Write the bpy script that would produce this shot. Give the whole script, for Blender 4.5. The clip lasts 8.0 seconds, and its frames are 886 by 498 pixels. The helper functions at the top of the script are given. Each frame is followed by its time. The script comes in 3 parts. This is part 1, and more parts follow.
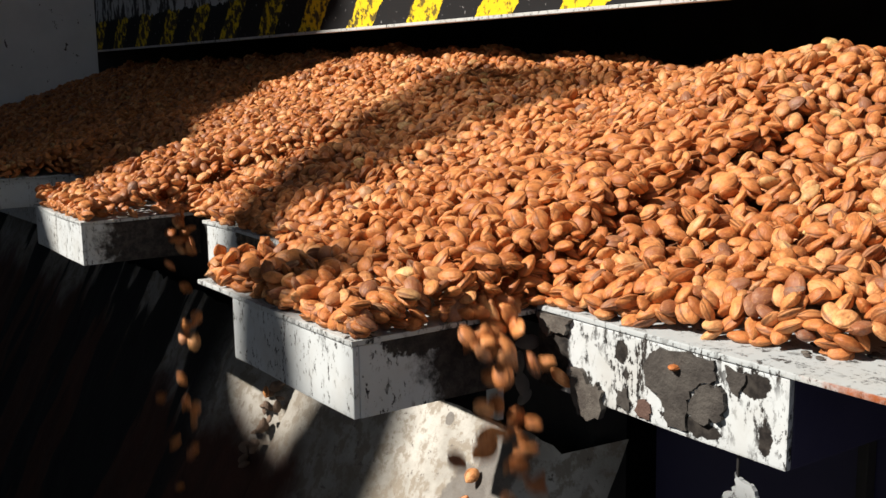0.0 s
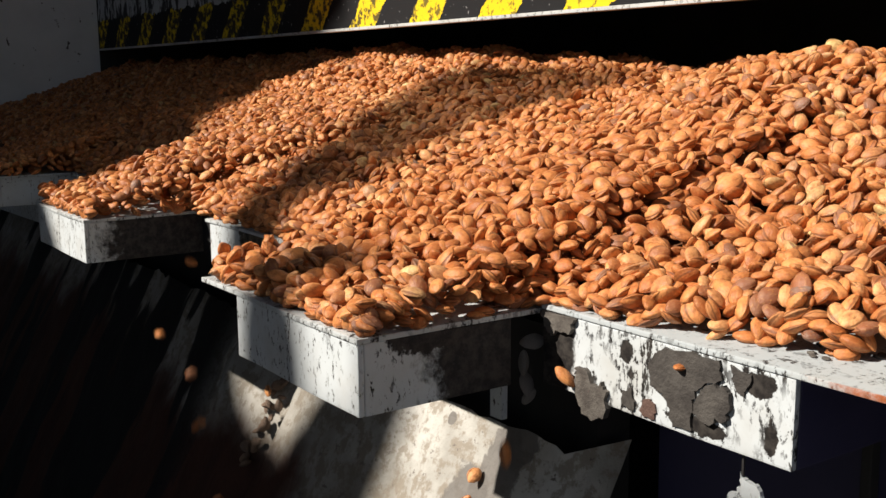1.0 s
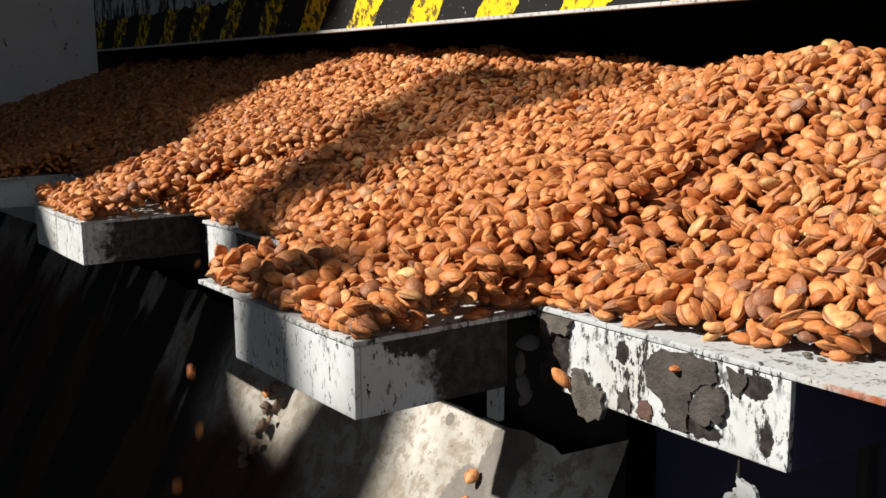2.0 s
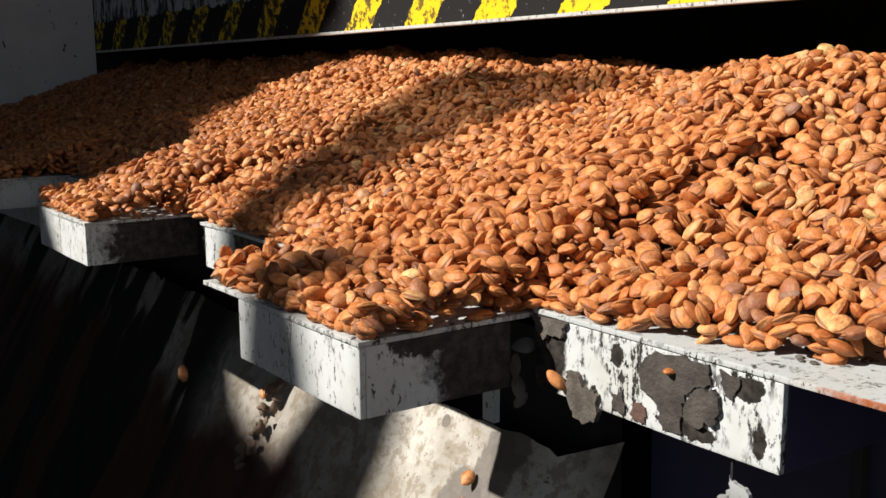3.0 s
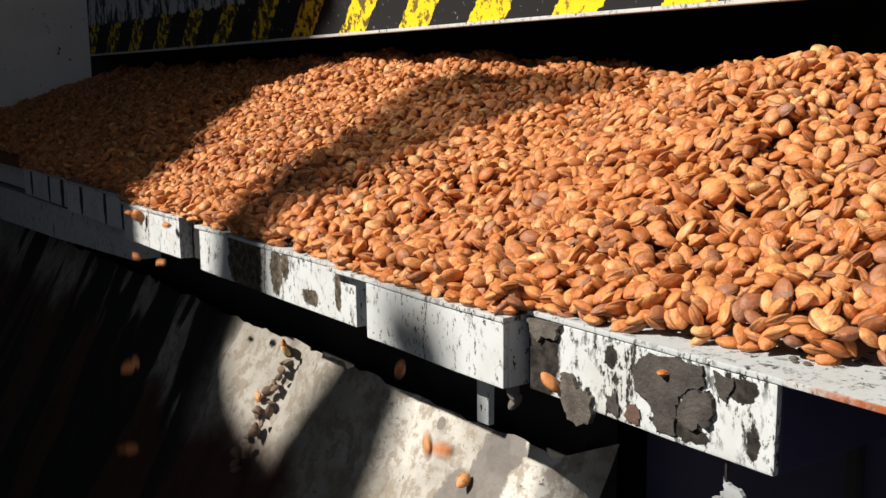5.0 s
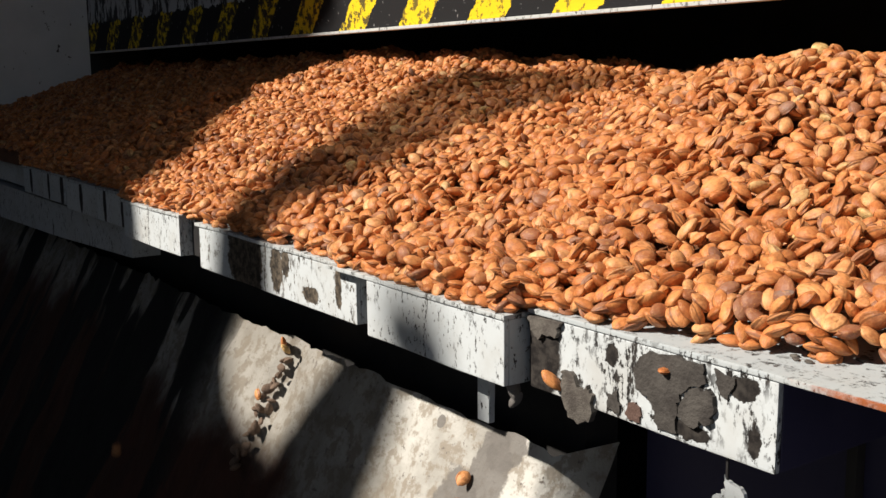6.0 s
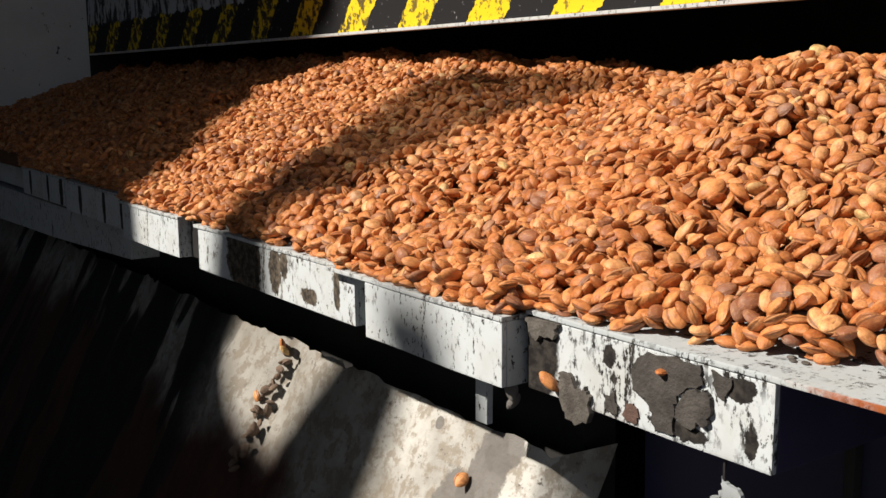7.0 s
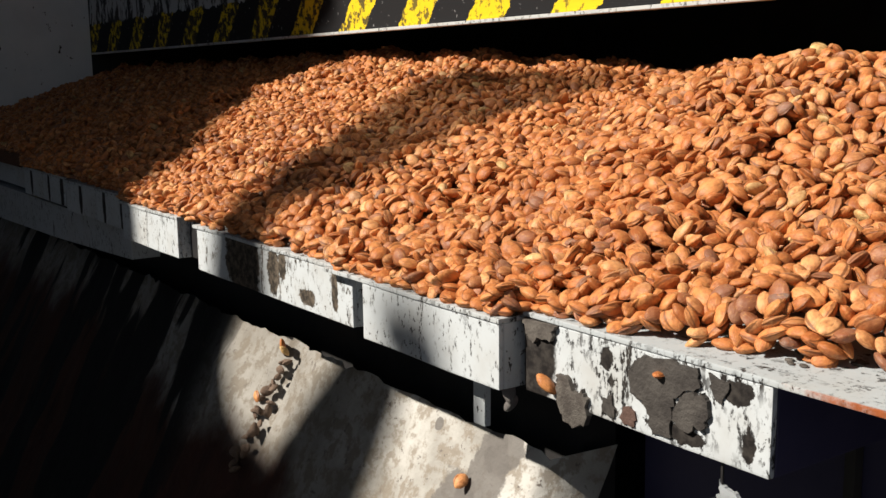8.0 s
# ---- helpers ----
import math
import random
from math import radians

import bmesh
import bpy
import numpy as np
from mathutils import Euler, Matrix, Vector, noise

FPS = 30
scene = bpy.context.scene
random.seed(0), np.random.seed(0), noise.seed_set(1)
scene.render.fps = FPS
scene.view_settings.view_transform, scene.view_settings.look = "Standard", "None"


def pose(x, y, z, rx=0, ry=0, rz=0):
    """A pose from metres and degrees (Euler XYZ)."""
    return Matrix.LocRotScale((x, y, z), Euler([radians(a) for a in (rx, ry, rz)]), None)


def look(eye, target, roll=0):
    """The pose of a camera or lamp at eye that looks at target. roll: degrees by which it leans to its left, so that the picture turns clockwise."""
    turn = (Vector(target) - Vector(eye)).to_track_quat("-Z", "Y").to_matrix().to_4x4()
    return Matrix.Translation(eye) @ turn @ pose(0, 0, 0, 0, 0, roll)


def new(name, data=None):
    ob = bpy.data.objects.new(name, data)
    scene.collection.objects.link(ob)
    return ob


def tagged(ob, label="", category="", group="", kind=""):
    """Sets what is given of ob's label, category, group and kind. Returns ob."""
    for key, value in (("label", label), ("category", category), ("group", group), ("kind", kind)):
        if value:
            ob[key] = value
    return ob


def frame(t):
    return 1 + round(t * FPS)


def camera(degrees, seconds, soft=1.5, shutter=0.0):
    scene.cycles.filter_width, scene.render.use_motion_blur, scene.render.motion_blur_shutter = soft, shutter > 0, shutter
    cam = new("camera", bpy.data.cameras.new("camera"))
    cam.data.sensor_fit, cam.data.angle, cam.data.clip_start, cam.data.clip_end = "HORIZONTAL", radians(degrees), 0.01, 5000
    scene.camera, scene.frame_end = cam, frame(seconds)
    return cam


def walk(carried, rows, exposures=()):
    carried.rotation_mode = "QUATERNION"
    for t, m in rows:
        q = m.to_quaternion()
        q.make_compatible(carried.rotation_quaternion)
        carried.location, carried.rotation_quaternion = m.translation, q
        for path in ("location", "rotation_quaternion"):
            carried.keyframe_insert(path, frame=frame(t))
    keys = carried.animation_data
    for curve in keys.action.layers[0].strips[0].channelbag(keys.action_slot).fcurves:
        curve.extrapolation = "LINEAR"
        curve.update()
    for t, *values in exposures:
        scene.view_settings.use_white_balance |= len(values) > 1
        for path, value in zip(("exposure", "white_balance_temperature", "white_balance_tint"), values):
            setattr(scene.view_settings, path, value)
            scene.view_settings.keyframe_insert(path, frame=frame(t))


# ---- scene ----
cam = camera(46.1, 8.0, soft=1.5, shutter=0.18)
PATH = [
    (0, (0.459, -0.616, 1.222), (-1.169, 0.497, 0.888), -0.9),
    (0.5, (0.459, -0.619, 1.222), (-1.169, 0.494, 0.89), -0.8),
    (1, (0.456, -0.62, 1.22), (-1.171, 0.493, 0.888), -0.6),
    (1.5, (0.456, -0.618, 1.221), (-1.171, 0.497, 0.887), -0.8),
    (3, (0.463, -0.619, 1.224), (-1.162, 0.499, 0.894), -0.6),
    (3.5, (0.461, -0.617, 1.222), (-1.163, 0.504, 0.896), -0.7),
    (4, (0.464, -0.617, 1.224), (-1.158, 0.507, 0.898), -0.8),
    (4.5, (0.464, -0.616, 1.224), (-1.158, 0.508, 0.899), -0.8),
    (6, (0.462, -0.617, 1.223), (-1.158, 0.508, 0.894), -0.7),
    (6.5, (0.462, -0.618, 1.223), (-1.158, 0.508, 0.894), -0.7),
    (7, (0.464, -0.616, 1.223), (-1.157, 0.51, 0.897), -0.7),
    (7.5, (0.465, -0.617, 1.223), (-1.156, 0.509, 0.898), -0.6),
    (8, (0.463, -0.606, 1.226), (-1.162, 0.512, 0.895), -0.9),
]
walk(cam, [(t, look(eye, target, roll)) for t, eye, target, roll in PATH],
     exposures=[(0.0, 0.52), (4.2, 0.51), (6.0, 0.42), (8.0, 0.40)])

# ---- light ----
SUN_RISE = 0.90          # drop of the sunlight per metre along +y
SUN_SIDE = 0.30          # drift of the sunlight along +x per metre along +y
elevation = math.atan(SUN_RISE / math.hypot(1.0, SUN_SIDE))
world = bpy.data.worlds.new("sky")
scene.world = world
world.use_nodes = True
wn = world.node_tree.nodes
sky = wn.new("ShaderNodeTexSky")
sky.sky_type, sky.sun_disc = "NISHITA", False
sky.sun_elevation, sky.sun_rotation = elevation, math.pi + math.atan(SUN_SIDE)
world.node_tree.links.new(sky.outputs[0], wn["Background"].inputs[0])
wn["Background"].inputs[1].default_value = 0.025
sun = new("sun", bpy.data.lights.new("sun", "SUN"))
sun.data.energy, sun.data.angle, sun.data.color = 5.0, radians(0.7), (1.0, 0.92, 0.80)
sun.matrix_world = look((-5.0 * SUN_SIDE, -5.0, 1.0 + 5.0 * SUN_RISE), (0.0, 0.0, 1.0))


# ---- materials ----
def shader(name, rough=0.7, metal=0.0):
    m = bpy.data.materials.new(name)
    m.use_nodes = True
    nt = m.node_tree
    b = nt.nodes["Principled BSDF"]
    b.inputs["Roughness"].default_value = rough
    b.inputs["Metallic"].default_value = metal
    return m, nt, b


def node(nt, kind, **vals):
    n = nt.nodes.new(kind)
    for k, v in vals.items():
        n.inputs[k].default_value = v
    return n


def math_node(nt, op, a, b=None, clamp=False):
    n = nt.nodes.new("ShaderNodeMath")
    n.operation, n.use_clamp = op, clamp
    for i, v in enumerate((a, b)):
        if v is None:
            continue
        if isinstance(v, (int, float)):
            n.inputs[i].default_value = v
        else:
            nt.links.new(v, n.inputs[i])
    return n.outputs[0]


def mix(nt, fac, a, b, blend="MIX"):
    n = nt.nodes.new("ShaderNodeMix")
    n.data_type, n.blend_type = "RGBA", blend
    for sock, v in ((n.inputs[0], fac), (n.inputs[6], a), (n.inputs[7], b)):
        if isinstance(v, tuple):
            sock.default_value = (*v, 1.0)
        elif isinstance(v, (int, float)):
            sock.default_value = v
        else:
            nt.links.new(v, sock)
    return n.outputs[2]


def place(nt):
    return nt.nodes.new("ShaderNodeTexCoord").outputs["Object"]


def noise_fac(nt, vec, scale, detail=4.0, rough=0.6, stretch=None):
    n = node(nt, "ShaderNodeTexNoise", Scale=scale, Detail=detail, Roughness=rough)
    if stretch:
        mp = nt.nodes.new("ShaderNodeMapping")
        mp.inputs["Scale"].default_value = stretch
        nt.links.new(vec, mp.inputs[0])
        vec = mp.outputs[0]
    nt.links.new(vec, n.inputs["Vector"])
    return n.outputs["Fac"]


def step(nt, v, lo, hi):
    n = nt.nodes.new("ShaderNodeMapRange")
    n.interpolation_type = "SMOOTHSTEP"
    nt.links.new(v, n.inputs[0])
    n.inputs[1].default_value, n.inputs[2].default_value = lo, hi
    return n.outputs[0]


def bump(nt, b, height, strength, distance):
    n = node(nt, "ShaderNodeBump", Strength=strength, Distance=distance)
    nt.links.new(height, n.inputs["Height"])
    nt.links.new(n.outputs[0], b.inputs["Normal"])


def blot(nt, vec, wob, c, r, edge=0.25, wobble=1.6):
    """1 inside a ragged ellipsoid round c with the radii r."""
    mp = nt.nodes.new("ShaderNodeMapping")
    mp.vector_type = "POINT"
    mp.inputs["Location"].default_value = [-a / q for a, q in zip(c, r)]
    mp.inputs["Scale"].default_value = [1 / q for q in r]
    nt.links.new(vec, mp.inputs[0])
    ln = nt.nodes.new("ShaderNodeVectorMath")
    ln.operation = "LENGTH"
    nt.links.new(mp.outputs[0], ln.inputs[0])
    d = math_node(nt, "ADD", ln.outputs["Value"], math_node(nt, "MULTIPLY", math_node(nt, "SUBTRACT", wob, 0.5), wobble))
    return math_node(nt, "SUBTRACT", 1.0, step(nt, d, 1.0 - edge / 2, 1.0 + edge / 2))


def paint(name, blots=(), rusts=(), wear=0.60, fleck=0.575, colour=(0.57, 0.61, 0.645), dark=(0.022, 0.020, 0.021), under=(0.06, 0.052, 0.048)):
    """Chipped white paint on old steel, with dark flaked patches and rust at given spots."""
    m, nt, b = shader(name, 0.7)
    b.inputs["Specular IOR Level"].default_value = 0.2
    v = place(nt)
    grime = noise_fac(nt, v, 9.0, 5.0)
    base = mix(nt, step(nt, grime, 0.45, 0.8), colour, (0.46, 0.46, 0.45))
    chips = step(nt, noise_fac(nt, v, 75.0, 6.0, 0.72, (1.0, 1.0, 0.45)), wear, wear + 0.05)
    chips = math_node(nt, "MULTIPLY", chips, step(nt, noise_fac(nt, v, 14.0, 3.0), 0.38, 0.58))
    fine = math_node(nt, "MULTIPLY", step(nt, noise_fac(nt, v, 190.0, 4.0, 0.7, (1.0, 1.0, 0.5)), fleck, fleck + 0.035), step(nt, noise_fac(nt, v, 23.0, 3.0), 0.42, 0.6))
    chips = math_node(nt, "MAXIMUM", chips, fine)
    wob = math_node(nt, "ADD", math_node(nt, "MULTIPLY", noise_fac(nt, v, 34.0, 6.0, 0.7), 0.65), math_node(nt, "MULTIPLY", noise_fac(nt, v, 110.0, 4.0, 0.7), 0.35))
    mask = chips
    for c, r, w in blots:
        mask = math_node(nt, "MAXIMUM", mask, blot(nt, v, wob, c, r, 0.12, w))
    dk = mix(nt, step(nt, noise_fac(nt, v, 85.0, 5.0, 0.7), 0.38, 0.66), dark, under)
    col = mix(nt, mask, base, dk)
    for c, r in rusts:
        rk = mix(nt, noise_fac(nt, v, 120.0), (0.46, 0.115, 0.03), (0.20, 0.075, 0.035))
        col = mix(nt, blot(nt, v, wob, c, r, 0.5), col, rk)
    nt.links.new(col, b.inputs["Base Color"])
    hgt = math_node(nt, "SUBTRACT", math_node(nt, "MULTIPLY", noise_fac(nt, v, 90.0), 0.5), mask)
    bump(nt, b, hgt, 0.5, 0.0015)
    return m


def stone_shell(name, single):
    """Shell of an apricot stone: each stone has its own tone."""
    m, nt, b = shader(name, 0.44)
    if single:
        rnd = nt.nodes.new("ShaderNodeObjectInfo").outputs["Random"]
    else:
        rnd = nt.nodes.new("ShaderNodeNewGeometry").outputs["Random Per Island"]
    ramp = nt.nodes.new("ShaderNodeValToRGB")
    tones = ((0.0, (0.40, 0.128, 0.038)), (0.2, (0.60, 0.222, 0.072)), (0.42, (0.75, 0.315, 0.112)), (0.62, (0.55, 0.178, 0.054)),
             (0.78, (0.84, 0.44, 0.19)), (0.88, (0.40, 0.145, 0.06)), (0.93, (0.26, 0.12, 0.075)), (0.965, (0.46, 0.20, 0.10)), (0.982, (0.80, 0.58, 0.25)), (0.99, (0.50, 0.25, 0.15)), (1.0, (0.16, 0.115, 0.10)))
    els = ramp.color_ramp.elements
    els[0].position, els[0].color = 0.0, (*tones[0][1], 1)
    els[1].position, els[1].color = 1.0, (*tones[-1][1], 1)
    for p, c in tones[1:-1]:
        e = els.new(p)
        e.color = (*c, 1)
    nt.links.new(rnd, ramp.inputs[0])
    at = nt.nodes.new("ShaderNodeAttribute")
    at.attribute_name = "shell"
    own = nt.nodes.new("ShaderNodeVectorMath")
    own.operation = "MULTIPLY_ADD"
    nt.links.new(rnd, own.inputs[0])
    own.inputs[1].default_value = (37.0, 91.0, 53.0)
    nt.links.new(at.outputs["Vector"], own.inputs[2])
    v = own.outputs[0]
    sep = nt.nodes.new("ShaderNodeSeparateXYZ")
    nt.links.new(at.outputs["Vector"], sep.inputs[0])
    mott = noise_fac(nt, v, 1.7, 4.0)
    grain = noise_fac(nt, v, 7.0, 4.0, 0.65, (0.35, 1.0, 1.0))
    col = mix(nt, step(nt, mott, 0.38, 0.68), ramp.outputs[0], mix(nt, 0.60, ramp.outputs[0], (0.27, 0.075, 0.022)))
    col = mix(nt, math_node(nt, "MULTIPLY", step(nt, grain, 0.52, 0.72), 0.5), col, (0.76, 0.40, 0.13))
    col = mix(nt, math_node(nt, "MULTIPLY", step(nt, grain, 0.46, 0.30), 0.5), col, (0.20, 0.06, 0.02))
    span = math_node(nt, "POWER", math_node(nt, "MAXIMUM", math_node(nt, "SUBTRACT", 1.0, math_node(nt, "MULTIPLY", sep.outputs[0], sep.outputs[0])), 0.06), 0.55)
    across = math_node(nt, "ADD", math_node(nt, "DIVIDE", sep.outputs[1], span), math_node(nt, "MULTIPLY", math_node(nt, "SUBTRACT", grain, 0.5), 0.08))
    line = math_node(nt, "MULTIPLY", step(nt, across, 0.54, 0.60), math_node(nt, "SUBTRACT", 1.0, step(nt, across, 0.66, 0.72)))
    col = mix(nt, math_node(nt, "MULTIPLY", line, 0.75), col, (0.13, 0.042, 0.014))
    edge = step(nt, math_node(nt, "ADD", sep.outputs[1], math_node(nt, "MULTIPLY", grain, 0.2)), 0.60, 0.80)
    col = mix(nt, math_node(nt, "MULTIPLY", edge, 0.35), col, (0.24, 0.085, 0.03))
    nt.links.new(col, b.inputs["Base Color"])
    b.inputs["Specular IOR Level"].default_value = 0.40
    bump(nt, b, math_node(nt, "ADD", grain, math_node(nt, "MULTIPLY", mott, 0.8)), 0.55, 0.0016)
    return m


DAMP = (((-0.525, 0.165, 0.762), (0.034, 0.06, 0.035)), ((-0.540, 0.14, 0.715), (0.042, 0.08, 0.060)), ((-0.575, 0.11, 0.66), (0.050, 0.08, 0.065)),
        ((-0.665, 0.165, 0.755), (0.009, 0.02, 0.009)))


def concrete(name):
    """Pale concrete with specks and stains, muddy rust-brown with black runs at the far end; shade is mixed in there
    and at the foot.
    """
    m, nt, b = shader(name, 0.85)
    v = place(nt)
    sep = nt.nodes.new("ShaderNodeSeparateXYZ")
    nt.links.new(v, sep.inputs[0])
    big, fine = noise_fac(nt, v, 5.0, 5.0), noise_fac(nt, v, 60.0, 6.0, 0.7)
    col = mix(nt, step(nt, big, 0.35, 0.7), (0.60, 0.59, 0.565), (0.29, 0.275, 0.25))
    col = mix(nt, math_node(nt, "MULTIPLY", step(nt, noise_fac(nt, v, 38.0, 5.0, 0.7), 0.47, 0.59), 0.75), col, (0.24, 0.20, 0.155))
    # half-light of the far patch put into the colour, darker towards -x
    far_shade = step(nt, math_node(nt, "ADD", math_node(nt, "MULTIPLY", sep.outputs[0], -1.0), math_node(nt, "MULTIPLY", big, 0.4)), 0.90, 1.08)
    col = mix(nt, math_node(nt, "MULTIPLY", far_shade, 0.5), col, (0.125, 0.108, 0.085))
    col = mix(nt, step(nt, fine, 0.60, 0.66), col, (0.16, 0.14, 0.125))
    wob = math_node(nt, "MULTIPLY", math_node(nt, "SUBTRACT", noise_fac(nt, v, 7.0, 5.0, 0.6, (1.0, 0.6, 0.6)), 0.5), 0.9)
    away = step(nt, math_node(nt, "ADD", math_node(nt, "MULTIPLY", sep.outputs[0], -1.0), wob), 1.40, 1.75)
    # muddy red-brown, taken near black for the shade at the far end
    mud_shade = mix(nt, noise_fac(nt, v, 9.0, 5.0, 0.6, (2.0, 0.6, 0.5)), (0.010, 0.004, 0.003), (0.095, 0.032, 0.018))
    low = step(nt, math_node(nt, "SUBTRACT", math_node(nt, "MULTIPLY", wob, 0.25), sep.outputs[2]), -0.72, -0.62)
    col = mix(nt, math_node(nt, "MULTIPLY", away, math_node(nt, "ADD", math_node(nt, "MULTIPLY", low, 0.85), 0.15)), col, mud_shade)
    # shade below the lit patch, coloured with the same brown
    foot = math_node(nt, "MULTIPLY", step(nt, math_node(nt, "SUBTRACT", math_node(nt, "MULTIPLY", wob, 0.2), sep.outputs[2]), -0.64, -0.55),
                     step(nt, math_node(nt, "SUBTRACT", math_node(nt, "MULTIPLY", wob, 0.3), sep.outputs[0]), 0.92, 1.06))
    col = mix(nt, foot, col, mud_shade)
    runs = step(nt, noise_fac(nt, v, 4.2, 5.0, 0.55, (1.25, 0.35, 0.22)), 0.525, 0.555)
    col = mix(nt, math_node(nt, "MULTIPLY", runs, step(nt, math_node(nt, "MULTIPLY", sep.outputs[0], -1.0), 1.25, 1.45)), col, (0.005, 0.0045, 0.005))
    ragged_edge = math_node(nt, "ADD", math_node(nt, "MULTIPLY", noise_fac(nt, v, 22.0, 5.0, 0.65), 0.7), math_node(nt, "MULTIPLY", fine, 0.3))
    for c, r in DAMP:
        col = mix(nt, math_node(nt, "MULTIPLY", blot(nt, v, ragged_edge, c, r, 0.16, 1.5), 0.86), col, mix(nt, fine, (0.10, 0.092, 0.086), (0.19, 0.175, 0.165)))
    nt.links.new(col, b.inputs["Base Color"])
    bump(nt, b, math_node(nt, "ADD", fine, big), 0.6, 0.006)
    return m


def plain(name, a, c, scale, rough=0.7, metal=0.0, relief=0.3):
    m, nt, b = shader(name, rough, metal)
    v = place(nt)
    f = noise_fac(nt, v, scale, 6.0)
    nt.links.new(mix(nt, step(nt, f, 0.3, 0.7), a, c), b.inputs["Base Color"])
    bump(nt, b, noise_fac(nt, v, scale * 6, 4.0), relief, 0.002)
    return m


def wall_paint(name):
    """Off-white wall paint, scuffed, with small dark chips."""
    m, nt, b = shader(name, 0.6)
    v = place(nt)
    col = mix(nt, step(nt, noise_fac(nt, v, 3.0, 5.0), 0.35, 0.7), (0.80, 0.82, 0.84), (0.67, 0.70, 0.72))
    col = mix(nt, step(nt, noise_fac(nt, v, 26.0, 4.0, 0.6), 0.67, 0.70), col, (0.06, 0.055, 0.05))
    nt.links.new(col, b.inputs["Base Color"])
    bump(nt, b, noise_fac(nt, v, 40.0), 0.3, 0.002)
    return m


def hazard_paint(name):
    """Black and yellow diagonal warning stripes along the foot of a plate, worn; grey paint above."""
    m, nt, b = shader(name, 0.7)
    b.inputs["Specular IOR Level"].default_value = 0.15
    v = place(nt)
    sep = nt.nodes.new("ShaderNodeSeparateXYZ")
    nt.links.new(v, sep.inputs[0])
    wob = noise_fac(nt, v, 22.0, 6.0, 0.7)
    jit = math_node(nt, "MULTIPLY", math_node(nt, "SUBTRACT", wob, 0.5), 0.05)
    u = math_node(nt, "ADD", math_node(nt, "SUBTRACT", sep.outputs[0], math_node(nt, "MULTIPLY", sep.outputs[2], 0.85)), jit)
    fr = math_node(nt, "FRACT", math_node(nt, "DIVIDE", math_node(nt, "ADD", u, 1.835 + 2.67), 0.267))
    yel = math_node(nt, "LESS_THAN", fr, 0.45)
    flake = step(nt, math_node(nt, "ADD", noise_fac(nt, v, 34.0, 6.0, 0.72), math_node(nt, "MULTIPLY", step(nt, math_node(nt, "MULTIPLY", sep.outputs[0], -1.0), 1.3, 2.6), 0.07)), 0.52, 0.56)
    far = step(nt, math_node(nt, "MULTIPLY", sep.outputs[0], -1.0), 0.9, 2.2)
    worn = math_node(nt, "MULTIPLY", flake, math_node(nt, "ADD", math_node(nt, "MULTIPLY", far, 0.25), 0.72))
    ycol = mix(nt, worn, (0.80, 0.58, 0.02), (0.035, 0.03, 0.03))
    bcol = mix(nt, step(nt, noise_fac(nt, v, 60.0, 5.0), 0.63, 0.70), (0.018, 0.018, 0.020), (0.30, 0.30, 0.31))
    col = mix(nt, yel, bcol, ycol)
    up = math_node(nt, "GREATER_THAN", math_node(nt, "ADD", sep.outputs[2], math_node(nt, "MULTIPLY", jit, 1.2)), 0.11)
    grey = mix(nt, step(nt, noise_fac(nt, v, 16.0, 6.0, 0.7, (1.0, 1.0, 0.4)), 0.48, 0.54), (0.50, 0.53, 0.56), (0.05, 0.05, 0.055))
    col = mix(nt, up, col, grey)
    nt.links.new(col, b.inputs["Base Color"])
    bump(nt, b, wob, 0.3, 0.001)
    return m


SHELL_ONE = stone_shell("stone_shell_single", True)
SHELL_MANY = stone_shell("stone_shell_heap", False)
CONCRETE = concrete("stained_shaded_concrete")
HAZARD = hazard_paint("warning_stripes")
# near-black steel, which also stands in for deep shade
DARK_STEEL_SHADE = plain("dark_steel_shade", (0.012, 0.012, 0.014), (0.03, 0.028, 0.028), 8.0, 0.6)
# navy of the panel, also used as the colour of shade
NAVY_SHADE = plain("navy_paint_and_shade", (0.027, 0.025, 0.066), (0.046, 0.043, 0.098), 6.0, 0.5)
GREY_WALL = wall_paint("grey_wall_paint")
YARD = plain("yard_asphalt", (0.045, 0.042, 0.040), (0.07, 0.065, 0.06), 9.0, 0.9)
# for the unseen light blockers, dark so that little light bounces back
UNSEEN_BOARD = plain("unseen_boards", (0.045, 0.037, 0.030), (0.085, 0.07, 0.056), 12.0, 0.9)
CRUST = plain("dried_sludge", (0.06, 0.05, 0.045), (0.15, 0.135, 0.12), 60.0, 0.9, 0.0, 0.8)
SLUDGE = plain("grey_sludge", (0.034, 0.029, 0.027), (0.080, 0.072, 0.066), 40.0, 0.85, 0.0, 0.9)
RED_SLUDGE = plain("brown_sludge", (0.085, 0.045, 0.035), (0.14, 0.085, 0.07), 50.0, 0.85, 0.0, 0.8)
PALE_DUST = plain("pale_dust", (0.14, 0.125, 0.12), (0.30, 0.28, 0.27), 80.0, 0.95, 0.0, 0.8)
DUSTY = plain("dusty_shell", (0.10, 0.066, 0.046), (0.27, 0.19, 0.145), 70.0, 0.9, 0.0, 0.6)
BED = plain("heap_core", (0.10, 0.035, 0.012), (0.16, 0.06, 0.02), 60.0, 0.9)


# ---- mesh helpers ----
def link_mesh(name, bm, material, parent=None, label=""):
    me = bpy.data.meshes.new(name)
    bm.normal_update()
    bm.to_mesh(me)
    bm.free()
    me.materials.append(material)
    ob = new(name, me)
    if parent:
        ob.parent = parent
    if label:
        ob["label"] = label
    return ob


def part(name, bm, material, parent, label=""):
    return link_mesh(name, bm, material, parent, label)


